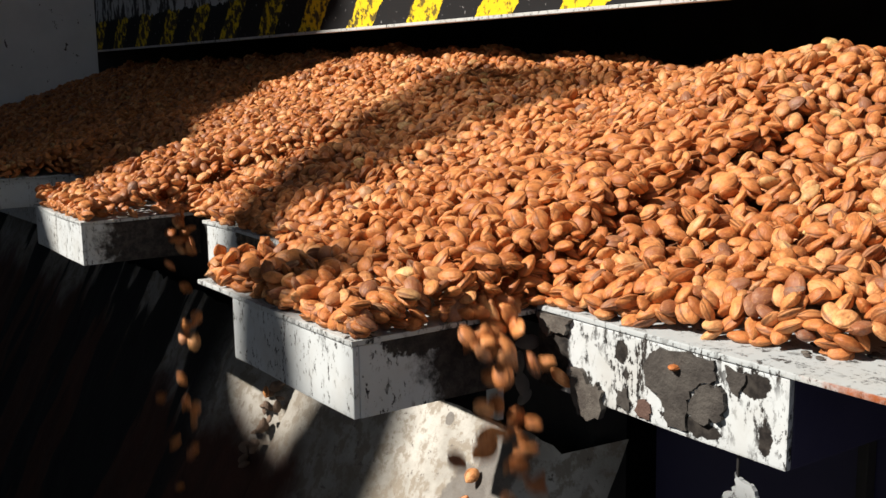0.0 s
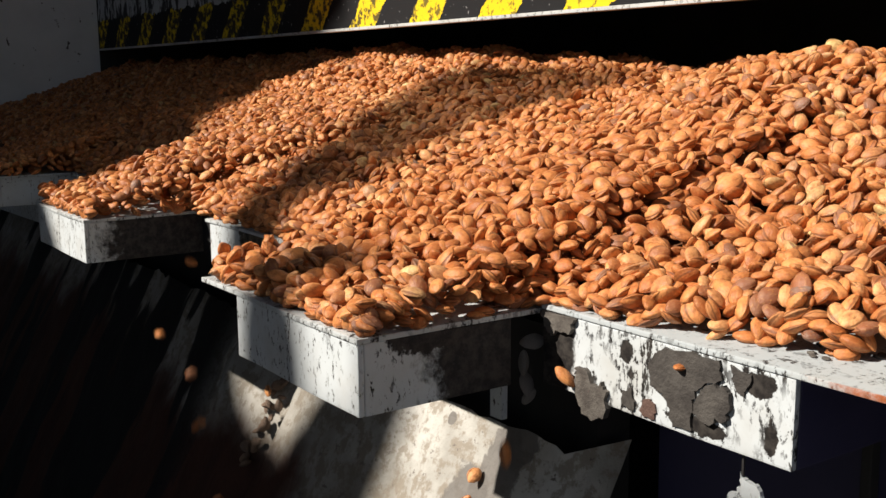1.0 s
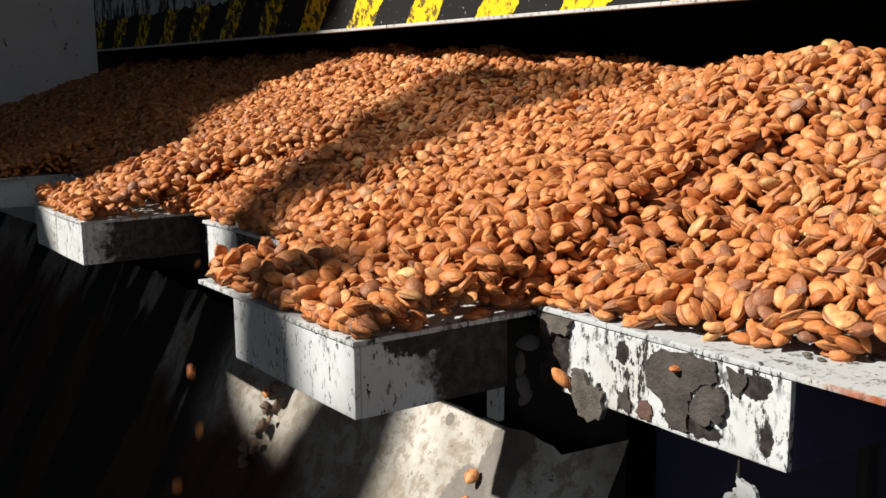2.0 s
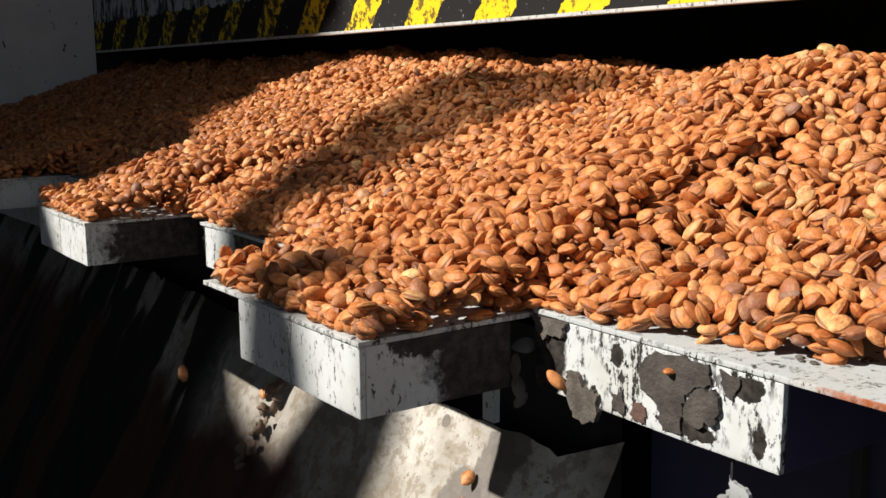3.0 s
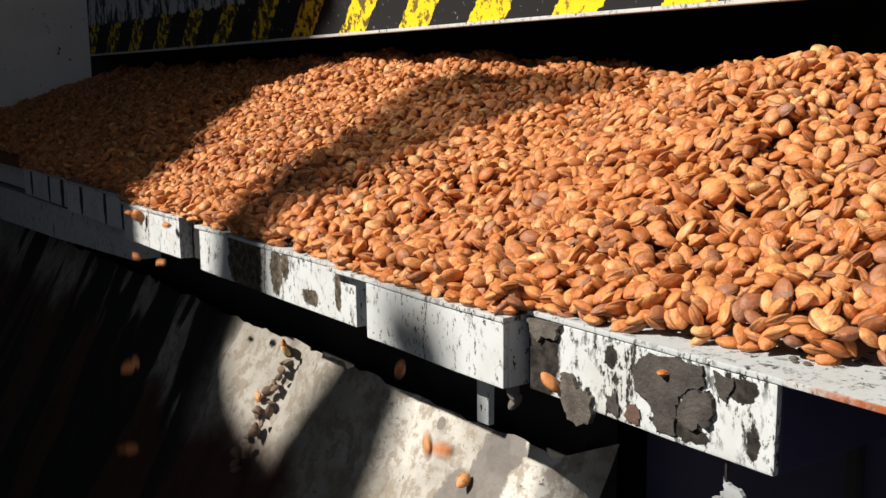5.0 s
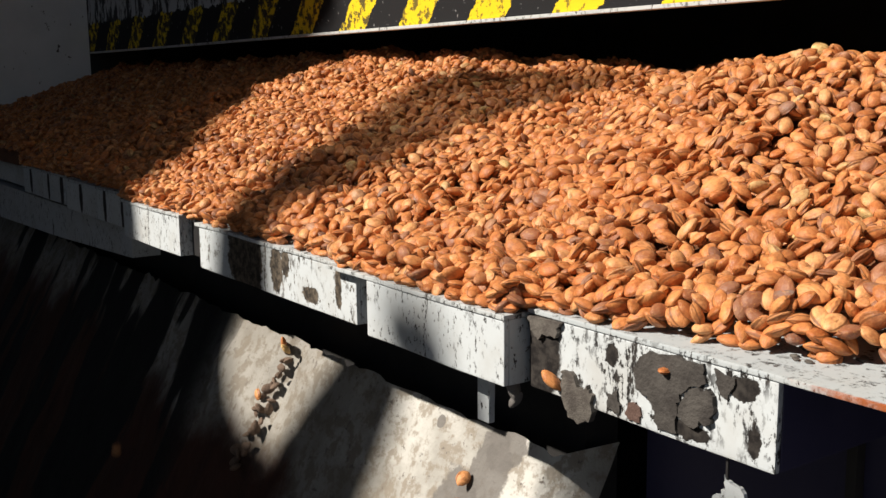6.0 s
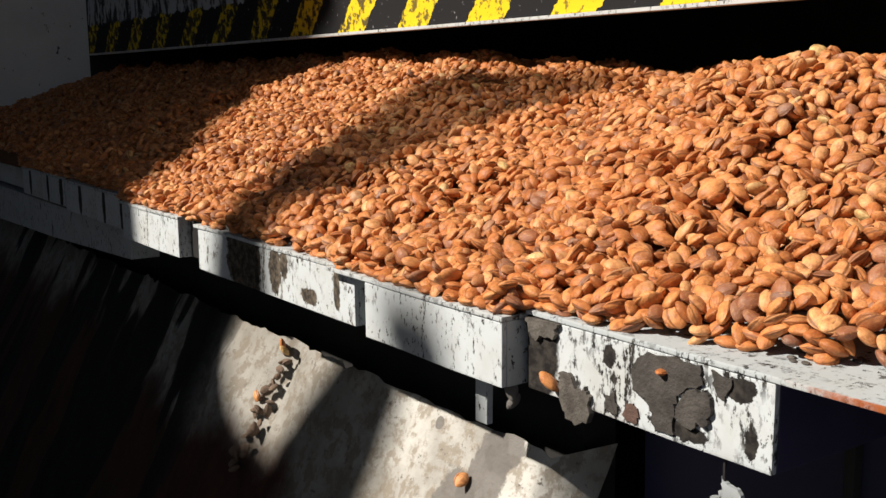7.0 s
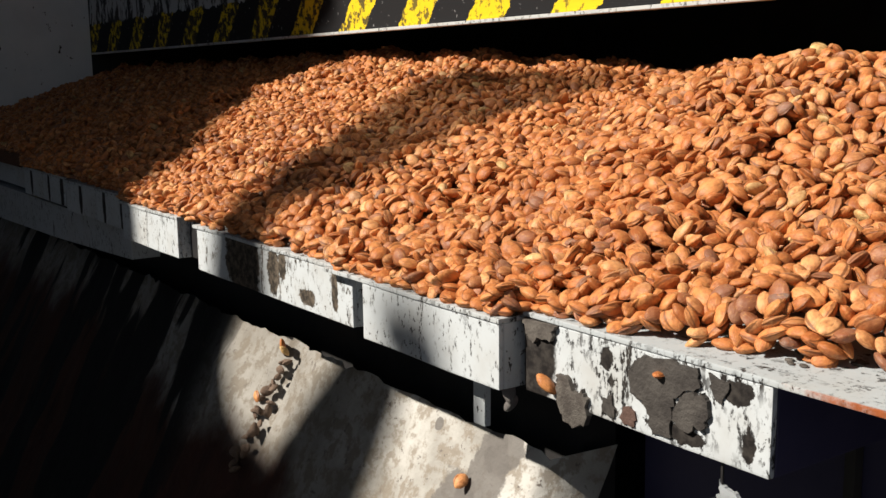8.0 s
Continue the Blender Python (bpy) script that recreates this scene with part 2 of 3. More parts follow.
def block(x0, x1, y0, y1, z0, z1, bevel=0.0, bm=None):
    bm = bm or bmesh.new()
    made = bmesh.ops.create_cube(bm, size=1.0)["verts"]
    for v in made:
        v.co = Vector(((x0 + x1) / 2 + v.co.x * (x1 - x0), (y0 + y1) / 2 + v.co.y * (y1 - y0), (z0 + z1) / 2 + v.co.z * (z1 - z0)))
    if bevel:
        es = list({e for v in made for e in v.link_edges})
        bmesh.ops.bevel(bm, geom=es, offset=bevel, segments=2, affect="EDGES", profile=0.7)
    return bm


def wavy(bm, amount, scale, cuts=0):
    """Dents and worn, uneven edges."""
    if cuts:
        bmesh.ops.subdivide_edges(bm, edges=bm.edges[:], cuts=cuts, use_grid_fill=True)
    for v in bm.verts:
        v.co += noise.noise_vector(v.co * scale) * amount
    return bm


def slab(points, y0, y1):
    """A flat outline in x and z with thickness along y."""
    bm = bmesh.new()
    a = [bm.verts.new((x, y0, z)) for x, z in points]
    c = [bm.verts.new((x, y1, z)) for x, z in points]
    bm.faces.new(a)
    bm.faces.new(c[::-1])
    for i in range(len(a)):
        j = (i + 1) % len(a)
        bm.faces.new((a[j], a[i], c[i], c[j]))
    bmesh.ops.recalc_face_normals(bm, faces=bm.faces[:])
    return bm


# ---- setting ----
def setting():
    tagged(link_mesh("ground", block(-60, 60, -60, 60, -0.2, 0.0), YARD), "dark dusty asphalt yard below the machine", "ground", kind="structure")
    # concrete apron falling towards the yard at about sixty degrees
    bm = bmesh.new()
    nx, ny = 200, 40
    grid = []
    for i in range(nx + 1):
        x = -4.2 + 3.775 * i / nx
        row = []
        # top cut low, so the black sheet behind replaces the shaded strip
        top = 0.1715 + 0.004 * noise.noise(Vector((x * 11, 0, 3.1))) + 0.005 * noise.noise(Vector((x * 37, 2, 0)))
        for j in range(ny + 1):
            y = top - 0.63 * j / ny
            z = 0.78 + 1.8 * (y - 0.175)
            p = Vector((x, y, z))
            d = noise.fractal(p * 3.0, 1.0, 2.0, 4) * 0.012 + noise.fractal(p * 14.0, 1.0, 2.0, 3) * 0.004
            crack = abs(x + 1.13 + 0.03 * noise.noise(Vector((0.3, y * 9, z * 9))))
            d -= 0.022 * max(0.0, 1 - crack / 0.035)
            n = Vector((0, -1.8, 1.0)).normalized()
            row.append(bm.verts.new(p + n * d + Vector((0, 0.09 if x > -0.43 else 0.0, 0))))
        grid.append(row)
    for i in range(nx):
        for j in range(ny):
            f = bm.faces.new((grid[i][j], grid[i][j + 1], grid[i + 1][j + 1], grid[i + 1][j]))
            f.smooth = True
    tagged(link_mesh("apron_slope", bm, CONCRETE), "pale stained concrete slope with dark runs, a crack and painted-in shade", "concrete slope", kind="structure")
    # strips added in the slat gaps to keep sunlight off the slope
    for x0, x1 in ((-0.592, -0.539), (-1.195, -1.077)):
        tagged(link_mesh("gap_light_stop", block(x0, x1, 0.022, 0.06, 0.931, 0.994), DARK_STEEL_SHADE), "added dark strip that stops sunlight in the slat gap", "web", kind="structure")
    # machine body behind and under the slats
    # far end of this panel stands in for the shaded end of the slope
    tagged(link_mesh("wall_under", wavy(block(-0.412, 1.8, 0.295, 0.34, 0.0, 0.90), 0.002, 3, 6), NAVY_SHADE), "dark navy painted steel panel, its far end standing in for shaded slope", "panel", kind="structure")
    tagged(link_mesh("wall_beam", slab([(-4.0, 0.79), (-2.9, 0.816), (-2.25, 0.832), (-1.66, 0.856), (-1.66, 0.918), (-4.0, 0.918)], 0.07, 0.13), paint("beam_paint", wear=0.57, colour=(0.50, 0.52, 0.54))),
           "greyish white steel beam under the slats", "beam", kind="structure")
    # black sheet added as the shade between slats and slope
    tagged(link_mesh("wall_shadowed", block(-4.0, -0.448, 0.225, 0.28, 0.0, 0.90), DARK_STEEL_SHADE), "near-black sheet standing in for the shade above the slope", "frame", kind="structure")
    for x0, x1 in ((-0.125, -0.113),):
        tagged(link_mesh("trim_rib", block(x0, x1, 0.279, 0.2935, 0.0, 0.90, 0.002), DARK_STEEL_SHADE), "dark upright rib on the navy panel", "rib", kind="structure")
    # end wall at the far side
    tagged(link_mesh("wall_end", block(-4.10, -3.90, -1.2, 0.672, 0.0, 2.6), GREY_WALL), "grey painted end wall, scuffed", "wall", kind="structure")
    # end wall continued inside the hopper, its shade given by a black colour
    tagged(link_mesh("wall_end_inner", block(-4.10, -3.90, 0.672, 1.30, 0.0, 2.54), DARK_STEEL_SHADE), "hopper end, coloured near-black for the shade inside", "hopper wall", kind="structure")
    # hopper front with warning stripes; its inside is coloured near-black as shade
    hp = link_mesh("wall_hopper", wavy(block(-3.95, 1.8, 0.0, 0.012, 0.0, 1.2, 0.0015), 0.0012, 4), HAZARD)
    hp.location = (0, 0.676, 1.334)
    tagged(hp, "hopper front plate with worn black and yellow warning stripes", "hopper plate", kind="structure")
    # strip added as the bright lit edge of the plate, light in its colour
    tagged(link_mesh("trim_lit_edge", wavy(block(-3.94, 1.79, 0.669, 0.692, 1.3265, 1.3332, 0.001), 0.0012, 5, 5), paint("lit_edge_paint", wear=0.56, colour=(0.55, 0.57, 0.58))),
           "worn strip under the warning stripes, pale for the plate's lit edge", "edge strip", kind="structure")
    tagged(link_mesh("wall_inner", block(-4.10, 1.8, 1.30, 1.36, 0.6, 2.6), DARK_STEEL_SHADE), "hopper back, coloured near-black for the shade inside", "hopper wall", kind="structure")
    tagged(link_mesh("ceiling", block(-4.10, 1.8, 0.676, 1.36, 2.54, 2.6), DARK_STEEL_SHADE), "hopper lid, coloured near-black for the shade inside", "hopper lid", kind="structure")
    tagged(link_mesh("wall_near", block(1.8, 1.9, -0.3, 1.36, 0.0, 2.6), GREY_WALL), "grey painted end wall, scuffed", "wall", kind="structure")
    # unseen shapes added in the yard, outlined to cast the bands of shade
    y0, y1, off = -4.03, -4.0, -4.0 * SUN_SIDE

    def board(name, outline, label, category):
        tagged(link_mesh(name, slab([(x + off, z) for x, z in outline], y0, y1), UNSEEN_BOARD), label, category, kind="structure")

    board("shade_screen", [(-9, 0), (-1.08, 0), (-1.08, 4.29), (-1.16, 4.295), (-1.235, 4.31), (-1.285, 4.35), (-1.345, 4.415), (-1.41, 4.49), (-1.415, 4.62), (-1.53, 4.73), (-1.63, 4.84), (-1.80, 4.96), (-1.99, 5.10), (-2.09, 5.22), (-2.15, 5.40), (-2.18, 5.52), (-2.06, 5.60), (-2.02, 6.0), (-2.0, 6.2), (-9, 6.2)],
          "unseen tall screen, outlined to cast the shade on the far end", "screen")
    board("shade_post", [(-1.079, 0), (-0.80, 0), (-0.805, 4.40), (-0.83, 4.56), (-0.835, 4.64), (-0.99, 4.64), (-1.02, 4.53), (-1.055, 4.42), (-1.072, 4.30)],
          "unseen post, outlined to cast the middle band of shade", "post")
    # unseen strips with gaps, fanning out above the post for a half-shaded band
    rise = (4.645, 4.74, 4.86, 4.97, 5.06, 5.16, 5.28, 5.39, 5.47)
    left = (-0.985, -1.07, -1.17, -1.25, -1.32, -1.39, -1.47, -1.57, -1.46)
    right = (-0.835, -0.86, -0.92, -0.965, -1.01, -1.035, -1.02, -1.04, -1.09)
    for i in range(6):
        a, c = i / 6, (i + 0.72) / 6
        board("shade_strip", [(p + (q - p) * a, z) for p, q, z in zip(left, right, rise)] + [(p + (q - p) * c, z) for p, q, z in zip(left, right, rise)][::-1],
              "unseen strip added to half-shade the heap", "lath")
    board("shade_stake", [(-0.48, 0), (-0.33, 0), (-0.335, 4.40), (-0.37, 4.48), (-0.38, 4.545), (-0.43, 4.572), (-0.485, 4.57), (-0.508, 4.54), (-0.475, 4.50), (-0.46, 4.46), (-0.48, 4.40)],
          "unseen stake, outlined to cast a small patch of shade", "stake")
    board("shade_fence", [(-0.32, 0), (0.85, 0), (0.85, 4.50), (-0.215, 4.50), (-0.225, 4.34), (-0.32, 4.33)],
          "unseen low screen added to shade the space under the near slat", "fence")
    # unseen shed over the yard, added to hold back light from the sky
    tagged(link_mesh("ceiling_skyblock", block(-10.0, 5.0, -4.2, 2.6, 6.2, 6.3), UNSEEN_BOARD), "unseen dark roof added to block the sky", "roof", kind="structure")
    tagged(link_mesh("wall_skyblock_end", block(-10.1, -10.0, -4.2, 2.6, 0.0, 6.3), UNSEEN_BOARD), "unseen dark end wall added to block sky light", "wall", kind="structure")
    tagged(link_mesh("wall_skyblock_back", block(-10.0, 5.0, 2.6, 2.7, 0.0, 6.3), UNSEEN_BOARD), "unseen dark back wall added to block sky light", "wall", kind="structure")
    tagged(link_mesh("wall_skyblock_top", block(-4.1, 1.8, 0.70, 0.76, 2.56, 6.2), UNSEEN_BOARD), "unseen dark boarding above the hopper, added to block sky light", "wall", kind="structure")


setting()

# ---- slats ----
TOP, DEEP = 1.0, 0.07
PROUD = 0.005            # the near slat lies higher than the rest


def slat(x0, x1, lip0, lip1, top, material, plate_material, label, side=None, front=0.0, flange=0.95, back=0.95, deep=DEEP):
    """A channel-shaped slat: top plate, front web, two side flanges. Its origin is at the middle of its front edge."""
    cx = (x0 + x1) / 2
    th = tagged(new("feeder_slat"), label, "feeder slat", "reciprocating feeder slats")
    th.location = (cx, front, top)
    a, c = x0 - cx, x1 - cx
    part("top_plate", wavy(block(lip0 - cx, lip1 - cx, -0.0018, back, -0.005, 0.0, 0.0012), 0.0012, 7, 6), plate_material, th, "worn steel plate with a chipped rusty lip")
    part("front_web", wavy(block(a, c, 0.0, 0.006, -deep, -0.0055, 0.0018), 0.0008, 12, 5), material, th)
    part("side_flange", wavy(block(a, a + 0.006, 0.0062, back, -deep, -0.0055, 0.0015), 0.0008, 9, 4), material, th)
    part("side_flange", wavy(block(c - 0.006, c, 0.0062, flange, -deep, -0.0055, 0.0015), 0.0008, 9, 4), side or material, th, "steel side, paint flaked to black, shade coloured in on the near slat")
    return th


PLATE = paint("plate_paint", wear=0.535, colour=(0.50, 0.53, 0.55))
PLATE_A = paint("plate_paint_rusty", wear=0.55, colour=(0.46, 0.50, 0.53), rusts=[((0.24, -0.007, -0.002), (0.10, 0.007, 0.02)), ((0.42, -0.007, -0.002), (0.10, 0.010, 0.02))])
# first blot: flaked end, blackened further for the shade next to slat_b
paint_a = paint("paint_flaked_shaded_a", wear=0.535, fleck=0.54, blots=[((-0.146, 0, -0.03), (0.048, 0.04, 0.09), 0.5), ((0.122, 0, -0.058), (0.006, 0.03, 0.012), 3.0), ((0.050, 0, -0.066), (0.030, 0.03, 0.007), 3.0),
                ((0.110, 0, -0.018), (0.014, 0.03, 0.010), 3.0), ((-0.03, 0, -0.022), (0.008, 0.03, 0.010), 2.4)], dark=(0.014, 0.012, 0.012), under=(0.050, 0.044, 0.040))
paint_b = paint("paint_flaked_b", wear=0.585)
side_b = paint("paint_flaked_side_b", wear=0.62, blots=[((0.121, 0.34, -0.03), (0.05, 0.27, 0.20), 0.5), ((0.121, 0.10, 0.0), (0.02, 0.08, 0.025), 1.5)])
# first blot: dirt together with the post's band of shade, as colour
paint_c = paint("paint_flaked_shaded_c", wear=0.55, blots=[((-0.07, 0, -0.03), (0.06, 0.02, 0.06), 1.5), ((0.03, 0, -0.03), (0.018, 0.02, 0.036), 2.6), ((0.055, 0, -0.02), (0.012, 0.02, 0.02), 2.6), ((0.125, 0, -0.052), (0.026, 0.02, 0.011), 2.6), ((0.20, 0, -0.03), (0.008, 0.02, 0.03), 2.4)], dark=(0.035, 0.03, 0.026), under=(0.16, 0.13, 0.10))
side_c = paint("paint_flaked_side_c", wear=0.60, blots=[((0.24, 0.3, -0.03), (0.05, 0.28, 0.2), 0.5)])
paint_d = paint("paint_flaked_d", wear=0.57)
side_d = paint("paint_flaked_side_d", wear=0.62, blots=[((0.15, 0.32, -0.03), (0.05, 0.29, 0.20), 0.5)])
paint_e = paint("paint_flaked_e", wear=0.62, colour=(0.55, 0.58, 0.60), blots=[((-0.12, 0, -0.03), (0.012, 0.02, 0.04), 1.5), ((0.05, 0, -0.03), (0.010, 0.02, 0.05), 1.5), ((0.17, 0, -0.03), (0.016, 0.02, 0.05), 1.5)])
# end side faces away from the sun; its shade is given as navy
slat_a = slat(-0.283, 0.0, -0.285, 1.75, TOP + PROUD, paint_a, PLATE_A, "fixed steel slat, white paint flaked to a black patch", NAVY_SHADE, deep=0.077)
slat_b = slat(-0.541, -0.289, -0.632, -0.287, TOP, paint_b, PLATE, "sliding steel slat with speckled white front", side_b, -0.027, 0.165)
slat_c = slat(-1.078, -0.590, -1.088, -0.636, TOP, paint_c, PLATE, "fixed steel slat, chipped white paint, brown dirt and a painted-in patch of shade", side_c, -0.012)
slat_d = slat(-1.480, -1.194, -1.490, -1.190, TOP, paint_d, PLATE, "sliding steel slat with speckled white front", side_d, 0.0, 0.30)
slat_e = slat(-2.00, -1.520, -2.01, -1.496, TOP, paint_e, PLATE, "fixed steel slat in shade, dull white paint", side_d, 0.035)
slat_f = slat(-2.46, -2.06, -2.47, -2.05, TOP, paint_e, PLATE, "sliding steel slat in shade, dull white paint", side_d, 0.05)
slat_g = slat(-3.88, -2.53, -3.88, -2.52, TOP, paint_e, PLATE, "fixed steel slat in shade, dull white paint", side_d, 0.08)
tagged(link_mesh("bracket_tab", wavy(block(-0.384, -0.364, 0.012, 0.02, 0.865, 0.9945, 0.001), 0.001, 20, 2), paint("tab_paint", wear=0.63)),
       "small white steel tab below the slats", "bracket")

# ---- stones ----
STROKE = 0.172
SLIDE = ((0.0, -1.0), (2.86, -1.0), (2.96, -0.965), (4.80, -0.035), (4.92, 0.0), (8.0, 0.0))
# sliding slats: two sides, how far back the heap gives way, front edge, how soon the load rises behind the front edge;
# the last is a fixed slat, over which the heap is only dragged along by its neighbour
MOVING = ((-0.632, -0.287, 0.36, -0.027, 0.30), (-1.490, -1.190, 0.50, 0.0, 0.18), (-2.47, -2.05, 0.30, 0.05, 0.20), (-2.04, -1.491, 0.56, 0.035, 0.16))


RIM = ((0, 11, 22, 35, 55, 80, 105, 135, 160, 180), (0, 15, 32, 65, 105, 145, 180), (0, 60, 120, 180))


def stone_mesh(level, rings, seed):
    """A flat, lens-shaped apricot stone, pointed at one end, with a keel between two grooves along one edge. Half length 1."""
    rr = random.Random(seed)
    wid, thick = rr.uniform(0.66, 0.86), rr.uniform(0.35, 0.45)
    bend, tip = rr.uniform(-0.06, 0.06), rr.uniform(0.08, 0.25)
    around = list(RIM[level]) + [360 - a for a in RIM[level][-2:0:-1]]
    segs = len(around)
    vs, fs = [], []
    for i in range(1, rings):
        a = math.pi * i / rings
        for deg in around:
            b = radians(deg)
            x = -math.cos(a)
            r = (1 - x * x) ** 0.55 * (1 - tip * max(0.0, x) ** 1.5)
            cy, cz = math.cos(b), math.sin(b)
            off = min(deg, 360 - deg)
            keel = math.exp(-(off / 9.0) ** 2)
            groove = math.exp(-((off - 22) / 9.0) ** 2)
            y = r * wid * cy * (1 + 0.07 * keel - 0.05 * groove) + bend * (1 - x * x)
            z = r * thick * math.copysign(abs(cz) ** 1.3, cz) * (1 - 0.25 * groove)
            if 5 < off < 20:
                z *= 1.5
            lump = 1 + 0.08 * noise.noise(Vector((x * 2 + seed, y * 2.4, z * 2.4)))
            vs.append((x * lump, y * lump, z * lump))
    lo, hi = len(vs), len(vs) + 1
    vs += [(-1.0, 0, 0), (1.05, 0, 0)]
    for i in range(rings - 2):
        for j in range(segs):
            k = (j + 1) % segs
            fs.append((i * segs + j, i * segs + k, (i + 1) * segs + k, (i + 1) * segs + j))
    last = (rings - 2) * segs
    for j in range(segs):
        k = (j + 1) % segs
        fs.append((lo, k, j))
        fs.append((hi, last + j, last + k))
    return np.array(vs), fs


EDGE_X = (-0.16, -0.10, -0.04, 0.02, 0.10, 1.8)      # how far the heap keeps from the lip of the near slat
EDGE_Y = (0.0, 0.020, 0.036, 0.060, 0.075, 0.09)


def heap_top(x, y):
    """Height of the heap's surface once the slats are drawn in."""
    crest = np.interp(x, [-4.0, -3.0, -1.86, -1.37, -1.0, -0.8, -0.6, -0.3, 0.0, 0.4], [1.240, 1.238, 1.246, 1.230, 1.206, 1.196, 1.200, 1.20, 1.18, 1.16])
    lin = 1.026 + (crest - 1.026) * np.clip(y / 0.68, 0, 1.15)
    m = np.exp(-((x + 0.36) / 0.23) ** 2) * np.exp(-((y - 0.52) / 0.20) ** 2) * 0.066
    lip = np.clip((y - np.interp(x, EDGE_X, EDGE_Y)) / 0.034, 0, 1)
    return 1.0 + (lin + m - 1.0) * (0.5 + 0.5 * lip) + np.where(x > -0.285, 0.004, 0.0)


def drawn_in(y, strip):
    """How far a stone at y on an extended slat is carried back before the heap stops it."""
    stop = strip[2]
    return STROKE * np.clip((stop - y) / (stop + 0.06), 0, 1)


def pile_up(riding):
    """Stones dropped one by one on a height map until the heap's surface is reached: the standing heap, or what rides on the slats."""
    rng = np.random.default_rng(12 if riding else 11)
    cell = 0.004
    X0, X1, Y0, Y1 = -3.9, 1.0 if riding else 1.76, -0.23, 0.86
    xs, ys = np.arange(X0, X1, cell), np.arange(Y0, Y1, cell)
    gx, gy = np.meshgrid(xs, ys, indexing="ij")
    lumps = 0.010 * (np.sin(gx * 23 + 3 * np.sin(gy * 17)) * np.sin(gy * 29 + gx * 7)) * np.clip((gy + 0.1) / 0.25, 0, 1)
    edge = np.interp(gx, [-3.9, -2.53, -2.5, -2.05, -1.55, -1.54, -1.17, -1.1, -0.64, -0.63, -0.29, -0.28, *EDGE_X], [0.08, 0.08, 0.05, 0.05, 0.035, 0.0, 0.0, -0.012, -0.012, -0.027, -0.027, 0.0, *EDGE_Y])
    still = heap_top(gx, gy - np.minimum(edge, 0.0)) + lumps
    if riding:
        ok = np.zeros(gx.shape, bool)
        target, bare = np.zeros(gx.shape), np.zeros(gx.shape, bool)
        for s in MOVING:
            dragged = s is MOVING[3]
            tip = s[3] + 0.025 if dragged else s[3] - STROKE
            inside = (gx > s[0] + 0.006) & (gx < s[1] - 0.003) & (gy > tip + 0.003) & (gy < s[2])
            beside = np.where(gy > s[3] + 0.01, still, 1.016)
            side = np.minimum(gx - s[0], s[1] - gx)
            if dragged:
                side = gx - s[0]
            elif s is MOVING[1]:
                side = np.where(gy > 0.08, s[1] - gx, side)
            want = np.maximum(heap_top(gx, gy + drawn_in(gy, s) - s[3]), 1.027) + 0.5 * lumps
            want = 1.024 + (want - 1.024) * np.clip((gy - tip) / s[4], 0.0, 1.0)
            want = np.minimum(want, np.maximum(beside, 1.022) + 0.012 + 0.85 * side)
            bare |= inside & (gy < s[3] + 0.01) & ((side < 0.045) | (gy < tip + 0.06))
            target = np.where(inside, want, target)
            ok |= inside
        floor_z = np.maximum(np.where(gy > edge, still - 0.006, 1.0), np.where(bare, 1.0, target - 0.030))
    else:
        for s in MOVING:
            still = np.where((gx > s[0]) & (gx < s[1]) & (gy < s[2] - 0.06), still - 0.013, still)
        target = still
        ok = gy > edge + 0.004
        plate = np.where(gx > -0.285, 1.0 + PROUD, 1.0)
        floor_z = np.where(gy < edge + 0.05, plate, np.maximum(plate, still - 0.036))
    height = np.where(ok, floor_z, -1.0)
    found = []
    for turn in range(8):
        px = np.arange(X0 + 0.02, X1 - 0.03, 0.0135)
        py = np.arange(Y0 + 0.01, Y1 - 0.03, 0.0135)
        cand = np.stack(np.meshgrid(px, py, indexing="ij"), -1).reshape(-1, 2) + rng.uniform(-0.009, 0.009, (len(px) * len(py), 2))
        rng.shuffle(cand)
        for x, y in cand:
            if (x < (-2.05 if riding else -1.6) or x > 0.3) and turn > 3:
                continue
            i, j = int((x - X0) / cell), int((y - Y0) / cell)
            if i < 4 or j < 4 or i > len(xs) - 6 or j > len(ys) - 6 or not ok[i, j]:
                continue
            half = 0.0116 * rng.lognormal(0, 0.12)
            t = 0.40 * half
            win = height[i - 3:i + 4, j - 3:j + 4]
            okw = win > 0
            if okw.sum() < 22:
                continue
            low = not riding and y < edge[i, j] + 0.05
            base = np.median(win[2:5, 2:5][okw[2:5, 2:5]]) if low else np.sort(win[okw])[int(okw.sum() * 0.52)]
            if base + 1.15 * t > target[i, j] + 0.006:
                continue
            sx = (win[5, 3] - win[1, 3]) / (4 * cell) if okw[5, 3] and okw[1, 3] else 0.0
            sy = (win[3, 5] - win[3, 1]) / (4 * cell) if okw[3, 5] and okw[3, 1] else 0.0
            lean = 0.22 if rng.random() < 0.82 else 0.7
            nrm = np.array((-np.clip(sx, -1, 1) + rng.normal(0, lean), -np.clip(sy, -1, 1) + rng.normal(0, lean), 1.0))
            nrm /= np.linalg.norm(nrm)
            cz = base + t * 0.84 + (1 - nrm[2]) * half * 0.45
            r = half * 0.84
            wx = gx[i - 3:i + 4, j - 3:j + 4] - x
            wy = gy[i - 3:i + 4, j - 3:j + 4] - y
            q = 1 - (wx * wx + wy * wy) / (r * r)
            cap = cz + t * np.sqrt(np.clip(q, 0, 1)) - (nrm[0] * wx + nrm[1] * wy) / max(nrm[2], 0.5)
            win[...] = np.where((q > 0) & okw, np.maximum(win, cap), win)
            found.append((x, y, cz, half, rng.uniform(0, 2 * math.pi), *nrm, t))
    out = np.array(found)
    keep = []
